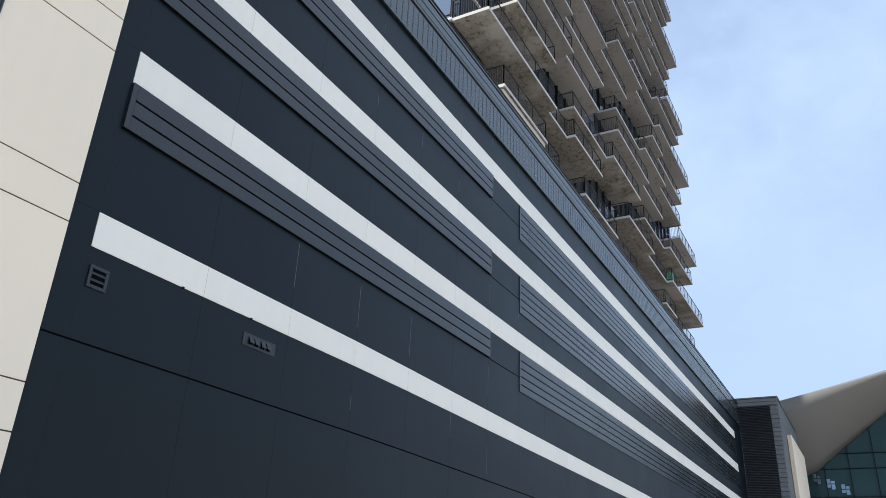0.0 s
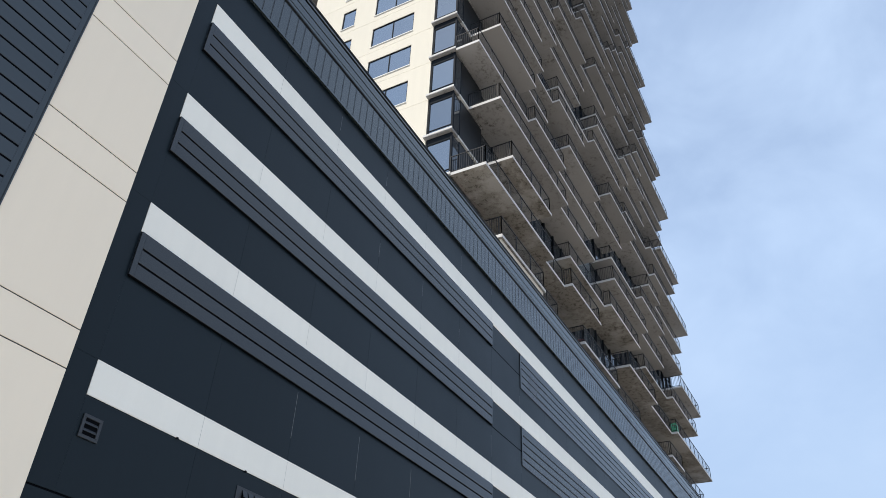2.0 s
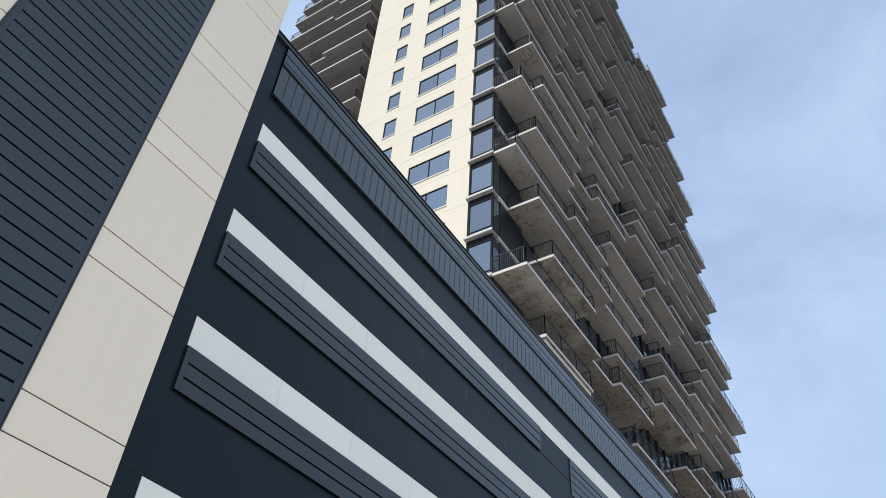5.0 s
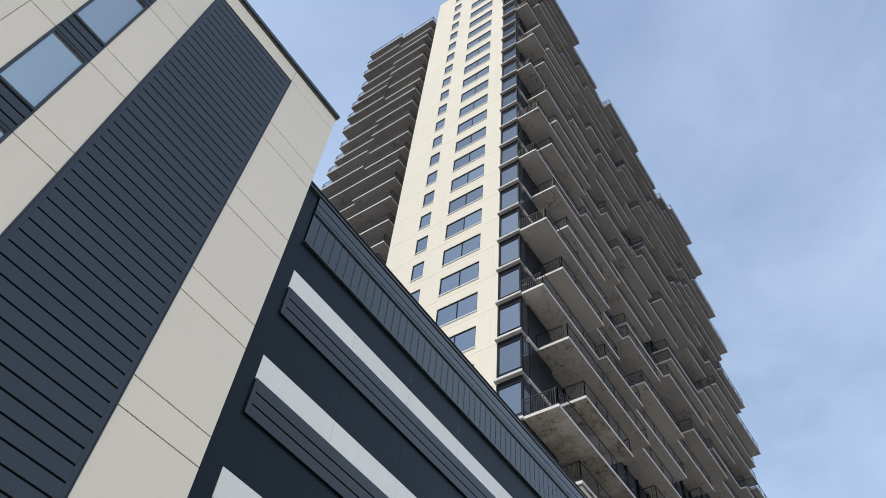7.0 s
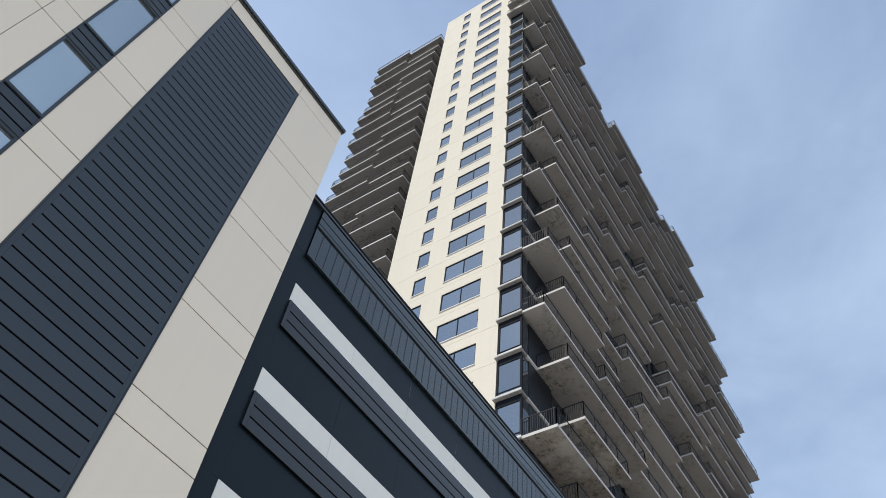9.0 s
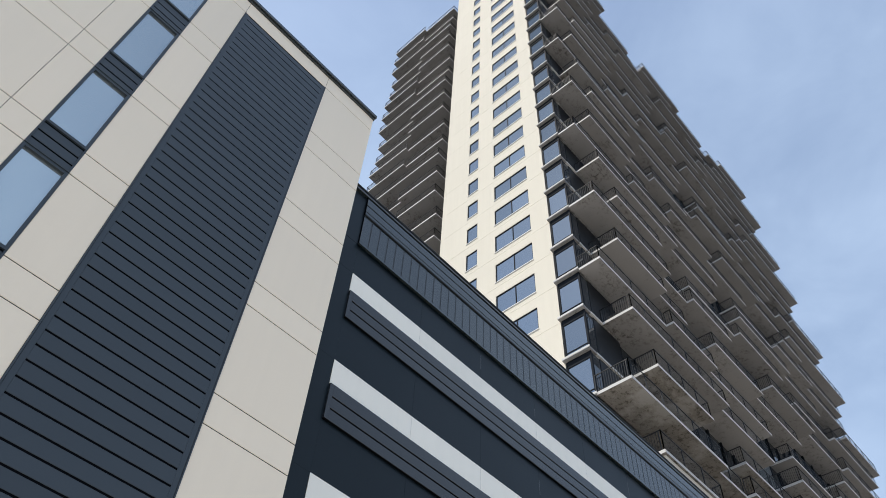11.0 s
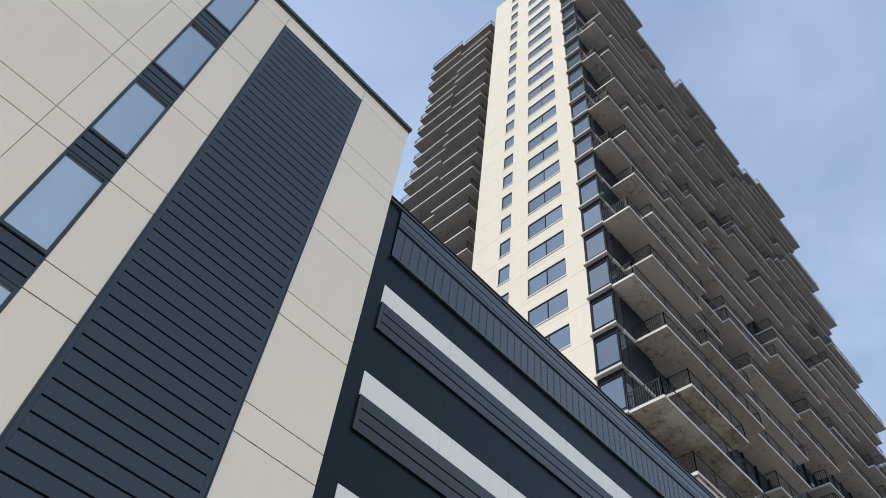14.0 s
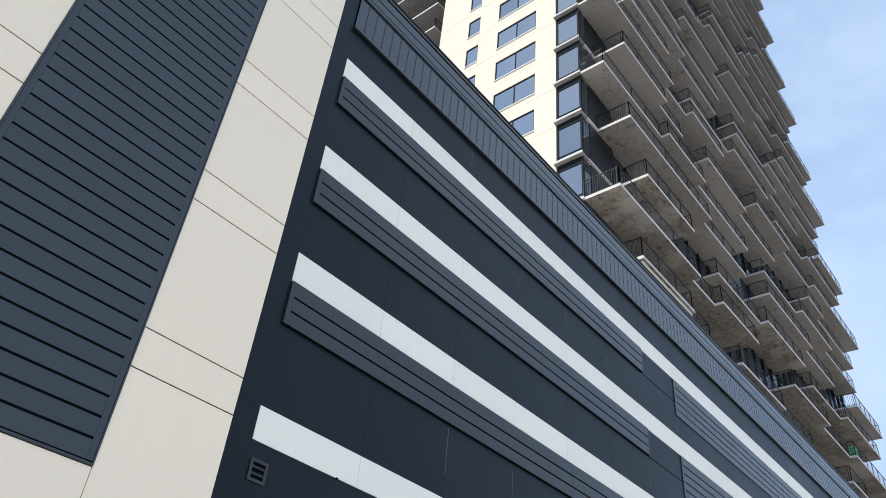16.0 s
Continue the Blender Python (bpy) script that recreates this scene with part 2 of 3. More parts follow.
def mesh_part(name, vs, fs, material, parent=None, label=""):
    me = bpy.data.meshes.new(name)
    me.from_pydata(vs, [], fs)
    me.materials.append(material)
    ob = new(name, me)
    ob.parent = parent
    if label:
        tagged(ob, label)
    return ob


def board(name, x0, x1, y, z0, z1, proud, material, parent, gap=0.028):
    """A flat cladding board along x with eased edges; the gap left above it shows the backing, whose near-black colour
    paints the shade.
    """
    return box(name, (x0, y - proud, z0), (x1, y, z1 - min(gap, 0.2 * (z1 - z0))), material, parent, 0.004)


def thing(name, label, category, group=""):
    ob = new(name)
    ob.empty_display_size = 0.5
    ob.location = (0, 0, 0)
    return tagged(ob, label, category, group)


# ---------- ground ----------
ground = box("ground", (-2500, -2500, -0.5), (2500, 2500, -0.02), ASPHALT)
tagged(ground, "grey asphalt ground reaching the horizon", "ground", kind="structure")
# out of view: added as a reflector that lights soffits and facade from below
plaza = box("plaza", (-60, -50, -0.02), (100, 4.0, 0.0), BOUNCE_GROUND)
tagged(plaza, "unseen pale ground slab in front of the podium, added to bounce light upwards", "pavement", kind="structure")
walkway = box("pavement", (-30, 4.0, -0.02), (79, 10.3, 0.13), PAVING, None, 0.01)
tagged(walkway, "pale concrete pavement along the podium wall", "pavement", kind="structure")

# ---------- parking podium ----------
FACE, XL, XR, TOP = 10.5, 6.62, 79.3, 19.61
podium = thing("parking_podium", "dark navy parking podium with white stripes and louvre bands", "building")
box("core_wall", (XL, FACE + 0.07, 0), (XR, FACE + 0.5, 19.53), NAVY, podium)
box("podium_roof", (XL, FACE + 0.5, 19.2), (XR + 8, 45, 19.5), ROOFING, podium, 0, "unseen podium roof, kept pale to bounce light onto the low balconies")
box("back_wall", (XL, 45, 0), (XR + 8, 45.4, 19.7), NAVY, podium)
BANDS = [(6.43, 7.04), (9.65, 10.33), (12.60, 13.29), (15.61, 16.27)]
BAND_X0, BAND_X1 = 7.2, 75.2
LOUVRE_L, LOUVRE_R = (7.2, 22.2), (24.75, 75.0)
rows = [0.0, 4.88]
for lo, hi in BANDS:
    rows += [lo, hi]
rows.append(17.42)
cols = [XL, BAND_X0]
while cols[-1] + 2.5 < BAND_X1 - 1:
    cols.append(round(cols[-1] + 2.498, 3))
cols += [BAND_X1, XR]
J = 0.003


def sink(ob):
    """The lowest joint and stripe run slightly downhill past the second bay: lowers the corners of a panel below 7.2 m."""
    me = ob.data.copy()
    for v in me.vertices:
        if 0.3 < ob.location.z + v.co.z < 7.2:
            v.co.z -= 0.0152 * max(0.0, ob.location.x + v.co.x - 15.8)
    ob.data = me


end_rows = [0.0, 4.88] + [hi for lo, hi in BANDS] + [17.42]
for a, b in zip(cols, cols[1:]):
    some = rows if BAND_X0 <= a and b <= BAND_X1 + 0.01 else end_rows
    ga, gb = (0.0 if a == BAND_X0 else J / 2), (0.0 if b == BAND_X0 else J / 2)
    sink(box("panel_joint", (a, FACE + 0.012, 4.862), (b, FACE + 0.069, 4.93), JOINT_AND_SHADE, podium))
    for lo, hi in zip(some, some[1:]):
        if (lo, hi) in BANDS:
            p = box("stripe_panel", (a + ga, FACE - 0.015, lo), (b - gb, FACE + 0.07, hi), WHITE, podium, 0.004, "white painted stripe panel")
        else:
            p = box("wall_panel", (a + ga, FACE, lo + (0.012 if lo == 4.88 else J)), (b - gb, FACE + 0.07, hi - (0.02 if hi == 4.88 else 0.0)), NAVY, podium, 0.002)
        if lo < 7.2 and b > 15.8:
            sink(p)
# raised louvre banks below the upper three stripes: a casing coloured as gap shade, end plates and flush boards
for i, (lo, hi) in enumerate(BANDS[1:]):
    for (xa, xb), n, h, d in ((LOUVRE_L, 3, 0.93, 0.050), (LOUVRE_R, 5, 1.46, 0.014)):
        zb, zt = lo - 0.02 - h, lo - 0.02
        box("louvre_casing", (xa + 0.01, FACE - d, zb - 0.012), (xb - 0.01, FACE - 0.004, zt), JOINT_AND_SHADE, podium)
        box("end_plate", (xa, FACE - d - 0.014, zb), (xa + 0.11, FACE - 0.002, zt), LOUVRE, podium, 0.006)
        box("end_plate", (xb - 0.05, FACE - d - 0.014, zb), (xb, FACE - 0.002, zt), LOUVRE, podium, 0.006)
        x = xa + 0.11
        while x < xb - 0.5:
            x2 = min(x + 10.05, xb - 0.05)
            for k in range(n):
                board("louvre_board", x, x2, FACE - d, zb + k * h / n, zb + (k + 1) * h / n, 0.013, LOUVRE, podium, 0.042 if k < n - 1 else 0.0)
            x = x2 + 0.006
    box("panel_joint", (LOUVRE_L[1], FACE - 0.003, lo - 0.985), (LOUVRE_R[0], FACE + 0.02, lo - 0.955), JOINT_AND_SHADE, podium)
# fascia: plain strip at the end, standing-seam strip, lapped boards and coping
box("fascia_end", (XL, FACE, 17.43), (7.16, FACE + 0.07, 19.54), NAVY, podium, 0.004)
box("fascia_backing", (7.16, FACE - 0.03, 17.42), (XR, FACE + 0.07, 18.72), JOINT_AND_SHADE, podium)
x = 7.16
while x < XR - 0.3:
    box("seam_panel", (x + 0.007, FACE - 0.052, 17.44), (x + 0.312, FACE - 0.03, 18.68), FASCIA, podium, 0.006)
    box("standing_seam", (x + 0.290, FACE - 0.060, 17.44), (x + 0.306, FACE - 0.052, 18.68), FASCIA, podium, 0.004)
    x += 0.319
box("seam_strip_trim", (7.14, FACE - 0.1, 17.38), (XR, FACE - 0.03, 17.435), FASCIA, podium)
# black strip draws the shadow line under the lapped boards
box("drip_trim", (7.16, FACE - 0.085, 18.685), (XR, FACE, 18.735), RAIL, podium, 0, "black strip standing in for the shadow gap under the fascia boards")
# near-black backing paints the shade between the fascia boards
box("fascia_backing", (7.16, FACE - 0.055, 18.735), (XR, FACE + 0.07, 19.535), JOINT_AND_SHADE, podium)
for zb, zt in ((18.74, 18.89), (18.89, 19.19), (19.19, 19.52)):
    x = 7.16
    while x < XR - 0.5:
        x2 = min(x + 9.0, XR)
        board("fascia_board", x, x2 - 0.005, FACE - 0.055, zb, zt, 0.014, FASCIA, podium, 0.042)
        x = x2
box("coping", (XL, FACE - 0.09, 19.54), (XR, FACE + 0.6, TOP), FASCIA, podium, 0.008, "dark metal parapet coping")
box("coping_rail", (XL, FACE - 0.10, 19.66), (XR, FACE - 0.05, 19.715), RAIL, podium)
x = XL + 0.3
while x < XR:
    box("rail_post", (x, FACE - 0.09, TOP), (x + 0.03, FACE - 0.06, 19.66), RAIL, podium)
    x += 1.6


# pale sealant left along some of the upright joints
rng = random.Random(5)
for xj in cols[2:9]:
    for lo, hi in ((4.95, 6.4), (7.2, 8.6), (10.4, 11.5), (13.4, 14.5), (16.4, 17.3)):
        if rng.random() < 0.62:
            a = lo + rng.random() * 0.5 * (hi - lo)
            b = min(hi, a + 0.35 + rng.random() * 0.8)
            box("sealant_bead", (xj - 0.004, FACE - 0.001, round(a, 2)), (xj + 0.004, FACE + 0.02, round(b, 2)), SEALANT, podium)
    for lo, hi in BANDS:
        sink(box("sealant_bead", (xj - 0.004, FACE - 0.013, lo + 0.02), (xj + 0.004, FACE + 0.02, hi - 0.02), PALE_SEALANT, podium))


def vent_frame(cx, cz, w, h, e):
    """The flanged frame of a wall vent round its black opening."""
    for lo, hi in (((-w / 2, -h / 2), (w / 2, -h / 2 + e)), ((-w / 2, h / 2 - e), (w / 2, h / 2)), ((-w / 2, -h / 2 + e), (-w / 2 + e, h / 2 - e)), ((w / 2 - e, -h / 2 + e), (w / 2, h / 2 - e))):
        box("vent_frame", (cx + lo[0], FACE - 0.03, cz + lo[1]), (cx + hi[0], FACE - 0.002, cz + hi[1]), VENTGREY, podium, 0.004)
    # flat near-black sheet stands in for the shaded opening
    box("vent_opening", (cx - w / 2 + e, FACE - 0.006, cz - h / 2 + e), (cx + w / 2 - e, FACE - 0.002, cz + h / 2 - e), JOINT_AND_SHADE, podium)


# square vent with two sloping blades
VX, VZ, VW, VH = 7.45, 5.95, 0.37, 0.375
vent_frame(VX, VZ, VW, VH, 0.055)
for zz in (VZ - 0.055, VZ + 0.055):
    xa, xb = VX - VW / 2 + 0.055, VX + VW / 2 - 0.055
    prof = ((FACE - 0.007, zz + 0.030), (FACE - 0.030, zz - 0.008), (FACE - 0.030, zz - 0.020), (FACE - 0.007, zz + 0.016))
    vs = [(x, y, z) for x in (xa, xb) for y, z in prof]
    mesh_part("vent_blade", vs, [(0, 1, 2, 3), (7, 6, 5, 4), (0, 4, 5, 1), (1, 5, 6, 2), (2, 6, 7, 3), (3, 7, 4, 0)], VENTGREY, podium)
# long vent: a flat plate with four hooded flaps
LX, LZ, LW, LH = 11.37, 5.99, 0.97, 0.26
box("vent_plate", (LX - LW / 2, FACE - 0.014, LZ - LH / 2), (LX + LW / 2, FACE - 0.002, LZ + LH / 2), VENTGREY, podium, 0.004)
for k in range(4):
    xa = LX - 0.33 + k * 0.165 + (0.03 if k > 1 else 0.0)
    xb = xa + 0.13
    # near-black sheet painted as the shade behind the flap
    box("vent_slot", (xa, FACE - 0.017, LZ - 0.075), (xb, FACE - 0.0145, LZ + 0.08), JOINT_AND_SHADE, podium)
    vs = [(x, y, z) for x in (xa, xb) for y, z in ((FACE - 0.0175, LZ + 0.085), (FACE - 0.075, LZ - 0.045), (FACE - 0.075, LZ - 0.057), (FACE - 0.0175, LZ + 0.072))]
    mesh_part("vent_flap", vs, [(0, 1, 2, 3), (7, 6, 5, 4), (0, 4, 5, 1), (1, 5, 6, 2), (2, 6, 7, 3), (3, 7, 4, 0)], VENTGREY, podium)
# small clips under the lowest stripe
for xx in (9.16, 11.0):
    box("panel_clip", (xx, FACE - 0.03, BANDS[0][0] - 0.02), (xx + 0.05, FACE - 0.005, BANDS[0][0] + 0.012), JOINT_AND_SHADE, podium, 0.004)

# ---------- taller cream block ----------
CF, CX0, CX1, CTOP = 10.3, -16.0, 6.6, 23.2
block = thing("stair_block", "tall cream panelled block with dark slat column and strip windows", "building")
box("core_wall", (CX0, CF + 0.06, 0), (CX1 - 0.01, CF + 0.4, CTOP), CREAM_JOINT, block)
box("side_wall", (CX1 - 0.3, CF + 0.06, 0), (CX1, 24, CTOP), CREAM, block)
box("back_wall", (CX0, 24, 0), (CX1, 24.3, CTOP), CREAM, block)
box("side_wall", (CX0, CF + 0.4, 0), (CX0 + 0.3, 24, CTOP), CREAM, block)
box("block_roof", (CX0, CF + 0.4, CTOP - 0.6), (CX1, 24, CTOP - 0.4), ROOFING, block)
SLX0, SLX1, SLZ0, SLZ1 = 1.60, 4.68, 5.08, 22.49
WX0, WX1 = -0.25, 0.63
WINS = [(19.94, 22.51), (16.64, 19.10), (13.62, 15.85), (10.60, 12.83), (7.30, 9.78)]
ROWZ = [0.0, 3.33, 4.03, 6.56, 7.23, 9.83, 10.51, 12.85, 13.55, 15.89, 16.66, 19.12, 19.94, 22.53, CTOP]
JC = 0.010
for lo, hi in zip(ROWZ, ROWZ[1:]):
    for a, b in ((CX0, -8.4), (-8.4, -0.87), (-0.87, WX0), (WX0, WX1), (WX1, SLX0), (SLX0, SLX1), (SLX1, CX1)):
        if (a, b) == (WX0, WX1) and 7.2 < hi < 22.6 and lo > 7.0:
            continue
        if (a, b) == (SLX0, SLX1):
            if lo > 5.0 and hi < 22.6:
                continue
        top = SLZ0 - 0.06 if (a, b) == (SLX0, SLX1) and lo < SLZ0 < hi else hi
        r = JC / 2
        box("joint_filler", (a, CF + 0.012, lo), (b if b < CX1 else b - 0.01, CF + 0.0585, top), CREAM_JOINT, block)
        box("cladding_panel", (a + r, CF, lo + 0.011), (b - r if b < CX1 else b, CF + 0.06, top - 0.011), CREAM, block, 0.005)
# slat column: backing coloured as gap shade, flush boards, plain margins and thin trims
box("slat_backing", (SLX0, CF + 0.004, SLZ0), (SLX1, CF + 0.0585, SLZ1), JOINT_AND_SHADE, block)
nb = 56
ph = 0.3122
for k in range(nb):
    board("slat", SLX0 + 0.13, SLX1 - 0.13, CF + 0.004, SLZ0 + k * ph, min(SLZ0 + (k + 1) * ph, SLZ1), 0.012, NAVY_METAL, block, 0.040)
for xa in (SLX0 + 0.03, SLX1 - 0.13):
    box("slat_margin", (xa, CF - 0.008, SLZ0), (xa + 0.10, CF + 0.004, SLZ1), NAVY_METAL, block, 0.003)
for xx in (SLX0, SLX1 - 0.025):
    box("slat_trim", (xx, CF - 0.02, SLZ0 - 0.02), (xx + 0.025, CF + 0.06, SLZ1 + 0.02), NAVY_METAL, block, 0.004)
box("slat_trim", (SLX0, CF - 0.02, SLZ0 - 0.06), (SLX1, CF + 0.06, SLZ0 - 0.02), NAVY_METAL, block, 0.004)
# strip of windows with dark spandrels
for lo, hi in WINS:
    o = (WX0 + 0.06, CF + 0.045, lo + 0.07)
    w = box("window", o, (WX1 - 0.06, CF + 0.055, hi - 0.07), BAYGLASS, block, 0, "grey-blue strip window in a dark metal frame")
    for nm, p, q in (("frame_side", (WX0, lo), (WX0 + 0.06, hi)), ("frame_side", (WX1 - 0.06, lo), (WX1, hi)), ("frame_head", (WX0 + 0.06, hi - 0.07), (WX1 - 0.06, hi)), ("frame_foot", (WX0 + 0.06, lo), (WX1 - 0.06, lo + 0.07))):
        box(nm, (p[0] - o[0], CF - 0.012 - o[1], p[1] - o[2]), (q[0] - o[0], CF + 0.058 - o[1], q[1] - o[2]), NAVY_METAL, w, 0.003)
for (lo, hi), (lo2, hi2) in zip(WINS, WINS[1:]):
    z, n = hi2, 3
    for k in range(n):
        h = (lo - hi2) / n
        board("spandrel_board", WX0 + 0.03, WX1 - 0.03, CF + 0.03, z + k * h, z + (k + 1) * h, 0.012, NAVY_METAL, block, 0.042)
    # backing colours the spandrel gaps as shade
    box("spandrel_backing", (WX0, CF + 0.03, hi2), (WX1, CF + 0.058, lo), JOINT_AND_SHADE, block)
    for xx in (WX0, WX1 - 0.03):
        box("spandrel_trim", (xx, CF - 0.004, hi2), (xx + 0.03, CF + 0.03, lo), NAVY_METAL, block, 0.003)
    box("spandrel_head", (WX0, CF - 0.03, hi2 + 0.004), (WX1, CF + 0.03, hi2 + 0.05), NAVY_METAL, block, 0.004)
box("coping", (CX0 - 0.2, CF - 0.05, 23.2), (CX1 + 0.03, CF + 0.5, 23.27), FASCIA, block, 0.006, "dark metal roof coping")
box("coping_cap", (CX0 - 0.2, CF - 0.10, 23.275), (CX1 + 0.06, CF + 0.5, 23.41), FASCIA, block, 0.012)
box("coping", (CX1 - 0.3, CF + 0.5, 23.2), (CX1 + 0.06, 24.4, 23.40), FASCIA, block, 0.012)

# ---------- apartment tower ----------
TX, Z0, H, H_UP, LEVELS = 23.3, 24.5, 2.905, 2.953, 24
tower = thing("apartment_tower", "tall apartment tower with cream end wall and stepped concrete balconies", "building")
FY, FX1 = 13.1, 68.0
SLAB = 0.15


def level(k):
    """Underside of a floor slab; the upper storeys are a little higher."""
    return Z0 + k * H if k <= 10 else Z0 + 10 * H + (k - 10) * H_UP


# core and dark window walls behind the balconies
box("core", (TX + 0.5, FY + 0.3, 19.5), (FX1 - 0.3, 23.7, level(LEVELS)), DARKWALL, tower)
box("wing_core", (26.3, 23.7, 19.5), (FX1 - 0.3, 33.8, level(LEVELS)), DARKWALL, tower)
box("tower_roof", (TX + 0.1, FY, level(LEVELS)), (FX1, 23.8, level(LEVELS) + 0.25), CONCRETE, tower)
box("wing_roof", (26.2, 23.8, level(LEVELS)), (FX1, 33.9, level(LEVELS) + 0.25), CONCRETE, tower)
# end wall, one storey-high panel a floor, with two window openings
WY = (15.97, 18.82)
NY = (20.34, 21.29)
WZ = (0.47, 2.14)


def end_panel(y_right, y_left, z_hi):
    """A storey of the end wall with a wide and a narrow opening, 0.3 m thick."""
    ys = [y_right, WY[0], WY[1], NY[0], NY[1], y_left]
    zs = [0.008, WZ[0], WZ[1], z_hi - 0.008]
    vs = [(x, y, z) for x in (0.0, 0.3) for y in ys for z in zs]
    cells = {(i, j) for i in range(5) for j in range(3)} - {(1, 1), (3, 1)}
    at = lambda side, i, j: side * 24 + i * 4 + j
    fs = []
    for i, j in sorted(cells):
        fs.append((at(0, i, j), at(0, i, j + 1), at(0, i + 1, j + 1), at(0, i + 1, j)))
        fs.append((at(1, i, j), at(1, i + 1, j), at(1, i + 1, j + 1), at(1, i, j + 1)))
        for di, dj, p, q in ((-1, 0, (i, j), (i, j + 1)), (1, 0, (i + 1, j + 1), (i + 1, j)), (0, -1, (i + 1, j), (i, j)), (0, 1, (i, j + 1), (i + 1, j + 1))):
            if (i + di, j + dj) not in cells:
                fs.append((at(0, *p), at(1, *p), at(1, *q), at(0, *q)))
    me = bpy.data.meshes.new("wall_panel")
    me.from_pydata(vs, [], fs)
    me.materials.append(WALL)
    return me


low, mid = end_panel(14.6, 23.8, H), end_panel(14.6, 23.8, H_UP)
for k in range(-1, LEVELS):
    p = new("wall_panel", mid if k >= 10 else low)
    p.location, p.parent = (TX, 0, level(k)), tower
    for (ya, yb), panes in ((WY, 2), (NY, 1)):
        za, zb = level(k) + WZ[0], level(k) + WZ[1]
        w = box("window", (TX + 0.035, ya, za), (TX + 0.105, yb, za + 0.06), FRAME, tower)
        o = (TX + 0.035, ya, za)

        def sub(name, lo, hi, m):
            return box(name, tuple(a - c for a, c in zip(lo, o)), tuple(a - c for a, c in zip(hi, o)), m, w)

        sub("frame_head", (TX + 0.035, ya, zb - 0.05), (TX + 0.105, yb, zb), FRAME)
        sub("frame_side", (TX + 0.035, ya, za + 0.06), (TX + 0.105, ya + 0.05, zb - 0.05), FRAME)
        sub("frame_side", (TX + 0.035, yb - 0.05, za + 0.06), (TX + 0.105, yb, zb - 0.05), FRAME)
        sub("sill", (TX - 0.05, ya - 0.03, za - 0.06), (TX + 0.035, yb + 0.03, za - 0.002), SILL)
        if panes == 2:
            ym = (ya + yb) / 2
            sub("mullion", (TX + 0.045, ym - 0.03, za + 0.06), (TX + 0.095, ym + 0.03, zb - 0.05), FRAME)
            sub("pane", (TX + 0.07, ya + 0.05, za + 0.06), (TX + 0.08, ym - 0.03, zb - 0.05), GLASS)
            sub("pane", (TX + 0.07, ym + 0.03, za + 0.06), (TX + 0.08, yb - 0.05, zb - 0.05), GLASS)
        else:
            sub("pane", (TX + 0.07, ya + 0.05, za + 0.06), (TX + 0.08, yb - 0.05, zb - 0.05), GLASS)
box("parapet", (TX - 0.01, 14.6, level(LEVELS)), (TX + 0.3, 23.82, level(LEVELS) + 0.65), WALL, tower, 0.01)
box("end_wall_return", (TX + 0.3, 23.5, 19.5), (26.3, 23.8, level(LEVELS)), WALL, tower)
box("end_wall_return", (TX + 0.3, 14.6, 19.5), (TX + 0.6, 14.9, level(LEVELS)), WALL, tower)

box("ground_storey_wall", (25.0, 11.34, 19.5), (29.9, 11.64, level(-1)), WALL, tower, 0.01, "cream stucco wall under the lowest balcony")

# glazed corner bay
for k in range(-1, 20):
    z, z2 = level(k), level(k + 1)
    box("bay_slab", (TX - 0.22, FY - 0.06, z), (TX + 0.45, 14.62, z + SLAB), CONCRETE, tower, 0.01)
    # paler strips put the daylight on the bay slab's edges into the colour
    box("bay_slab_edge", (TX - 0.26, FY - 0.1, z + 0.03), (TX - 0.22, 14.62, z + SLAB + 0.01), LIT_EDGE, tower, 0.006)
    box("bay_slab_edge", (TX + 0.45, FY - 0.08, z), (26.4, FY + 0.3, z + SLAB), LIT_EDGE, tower, 0.01)
    b = box("corner_bay", (TX - 0.03, FY + 0.02, z + SLAB), (TX + 0.06, 14.52, z + SLAB + 0.1), FRAME, tower)
    o = (TX - 0.03, FY + 0.02, z + SLAB)

    def sub(name, lo, hi, m):
        return box(name, tuple(a - c for a, c in zip(lo, o)), tuple(a - c for a, c in zip(hi, o)), m, b)

    sub("frame_head", (TX - 0.03, FY + 0.02, z2 - 0.40), (TX + 0.06, 14.52, z2 - 0.002), FRAME)
    sub("mullion", (TX - 0.05, FY, z + SLAB + 0.1), (TX + 0.07, FY + 0.10, z2 - 0.2), FRAME)
    sub("mullion", (TX - 0.03, 14.45, z + SLAB + 0.1), (TX + 0.06, 14.52, z2 - 0.2), FRAME)
    sub("transom", (TX - 0.02, FY + 0.10, z + SLAB + 0.40), (TX + 0.05, 14.45, z + SLAB + 0.44), FRAME)
    sub("pane", (TX + 0.01, FY + 0.10, z + SLAB + 0.1), (TX + 0.02, 14.45, z2 - 0.40), BAYGLASS2)
    sub("side_pane", (TX + 0.07, FY + 0.05, z + SLAB + 0.05), (TX + 0.75, FY + 0.06, z2 - 0.05), DARKGLASS)
    sub("side_panel", (TX + 0.75, FY + 0.02, z + SLAB), (26.4, FY + 0.12, z2 - 0.002), DARKWALL)

# window wall of each floor: panes between mullions; those of the upper floors are joined
far_vs, far_fs = [], []
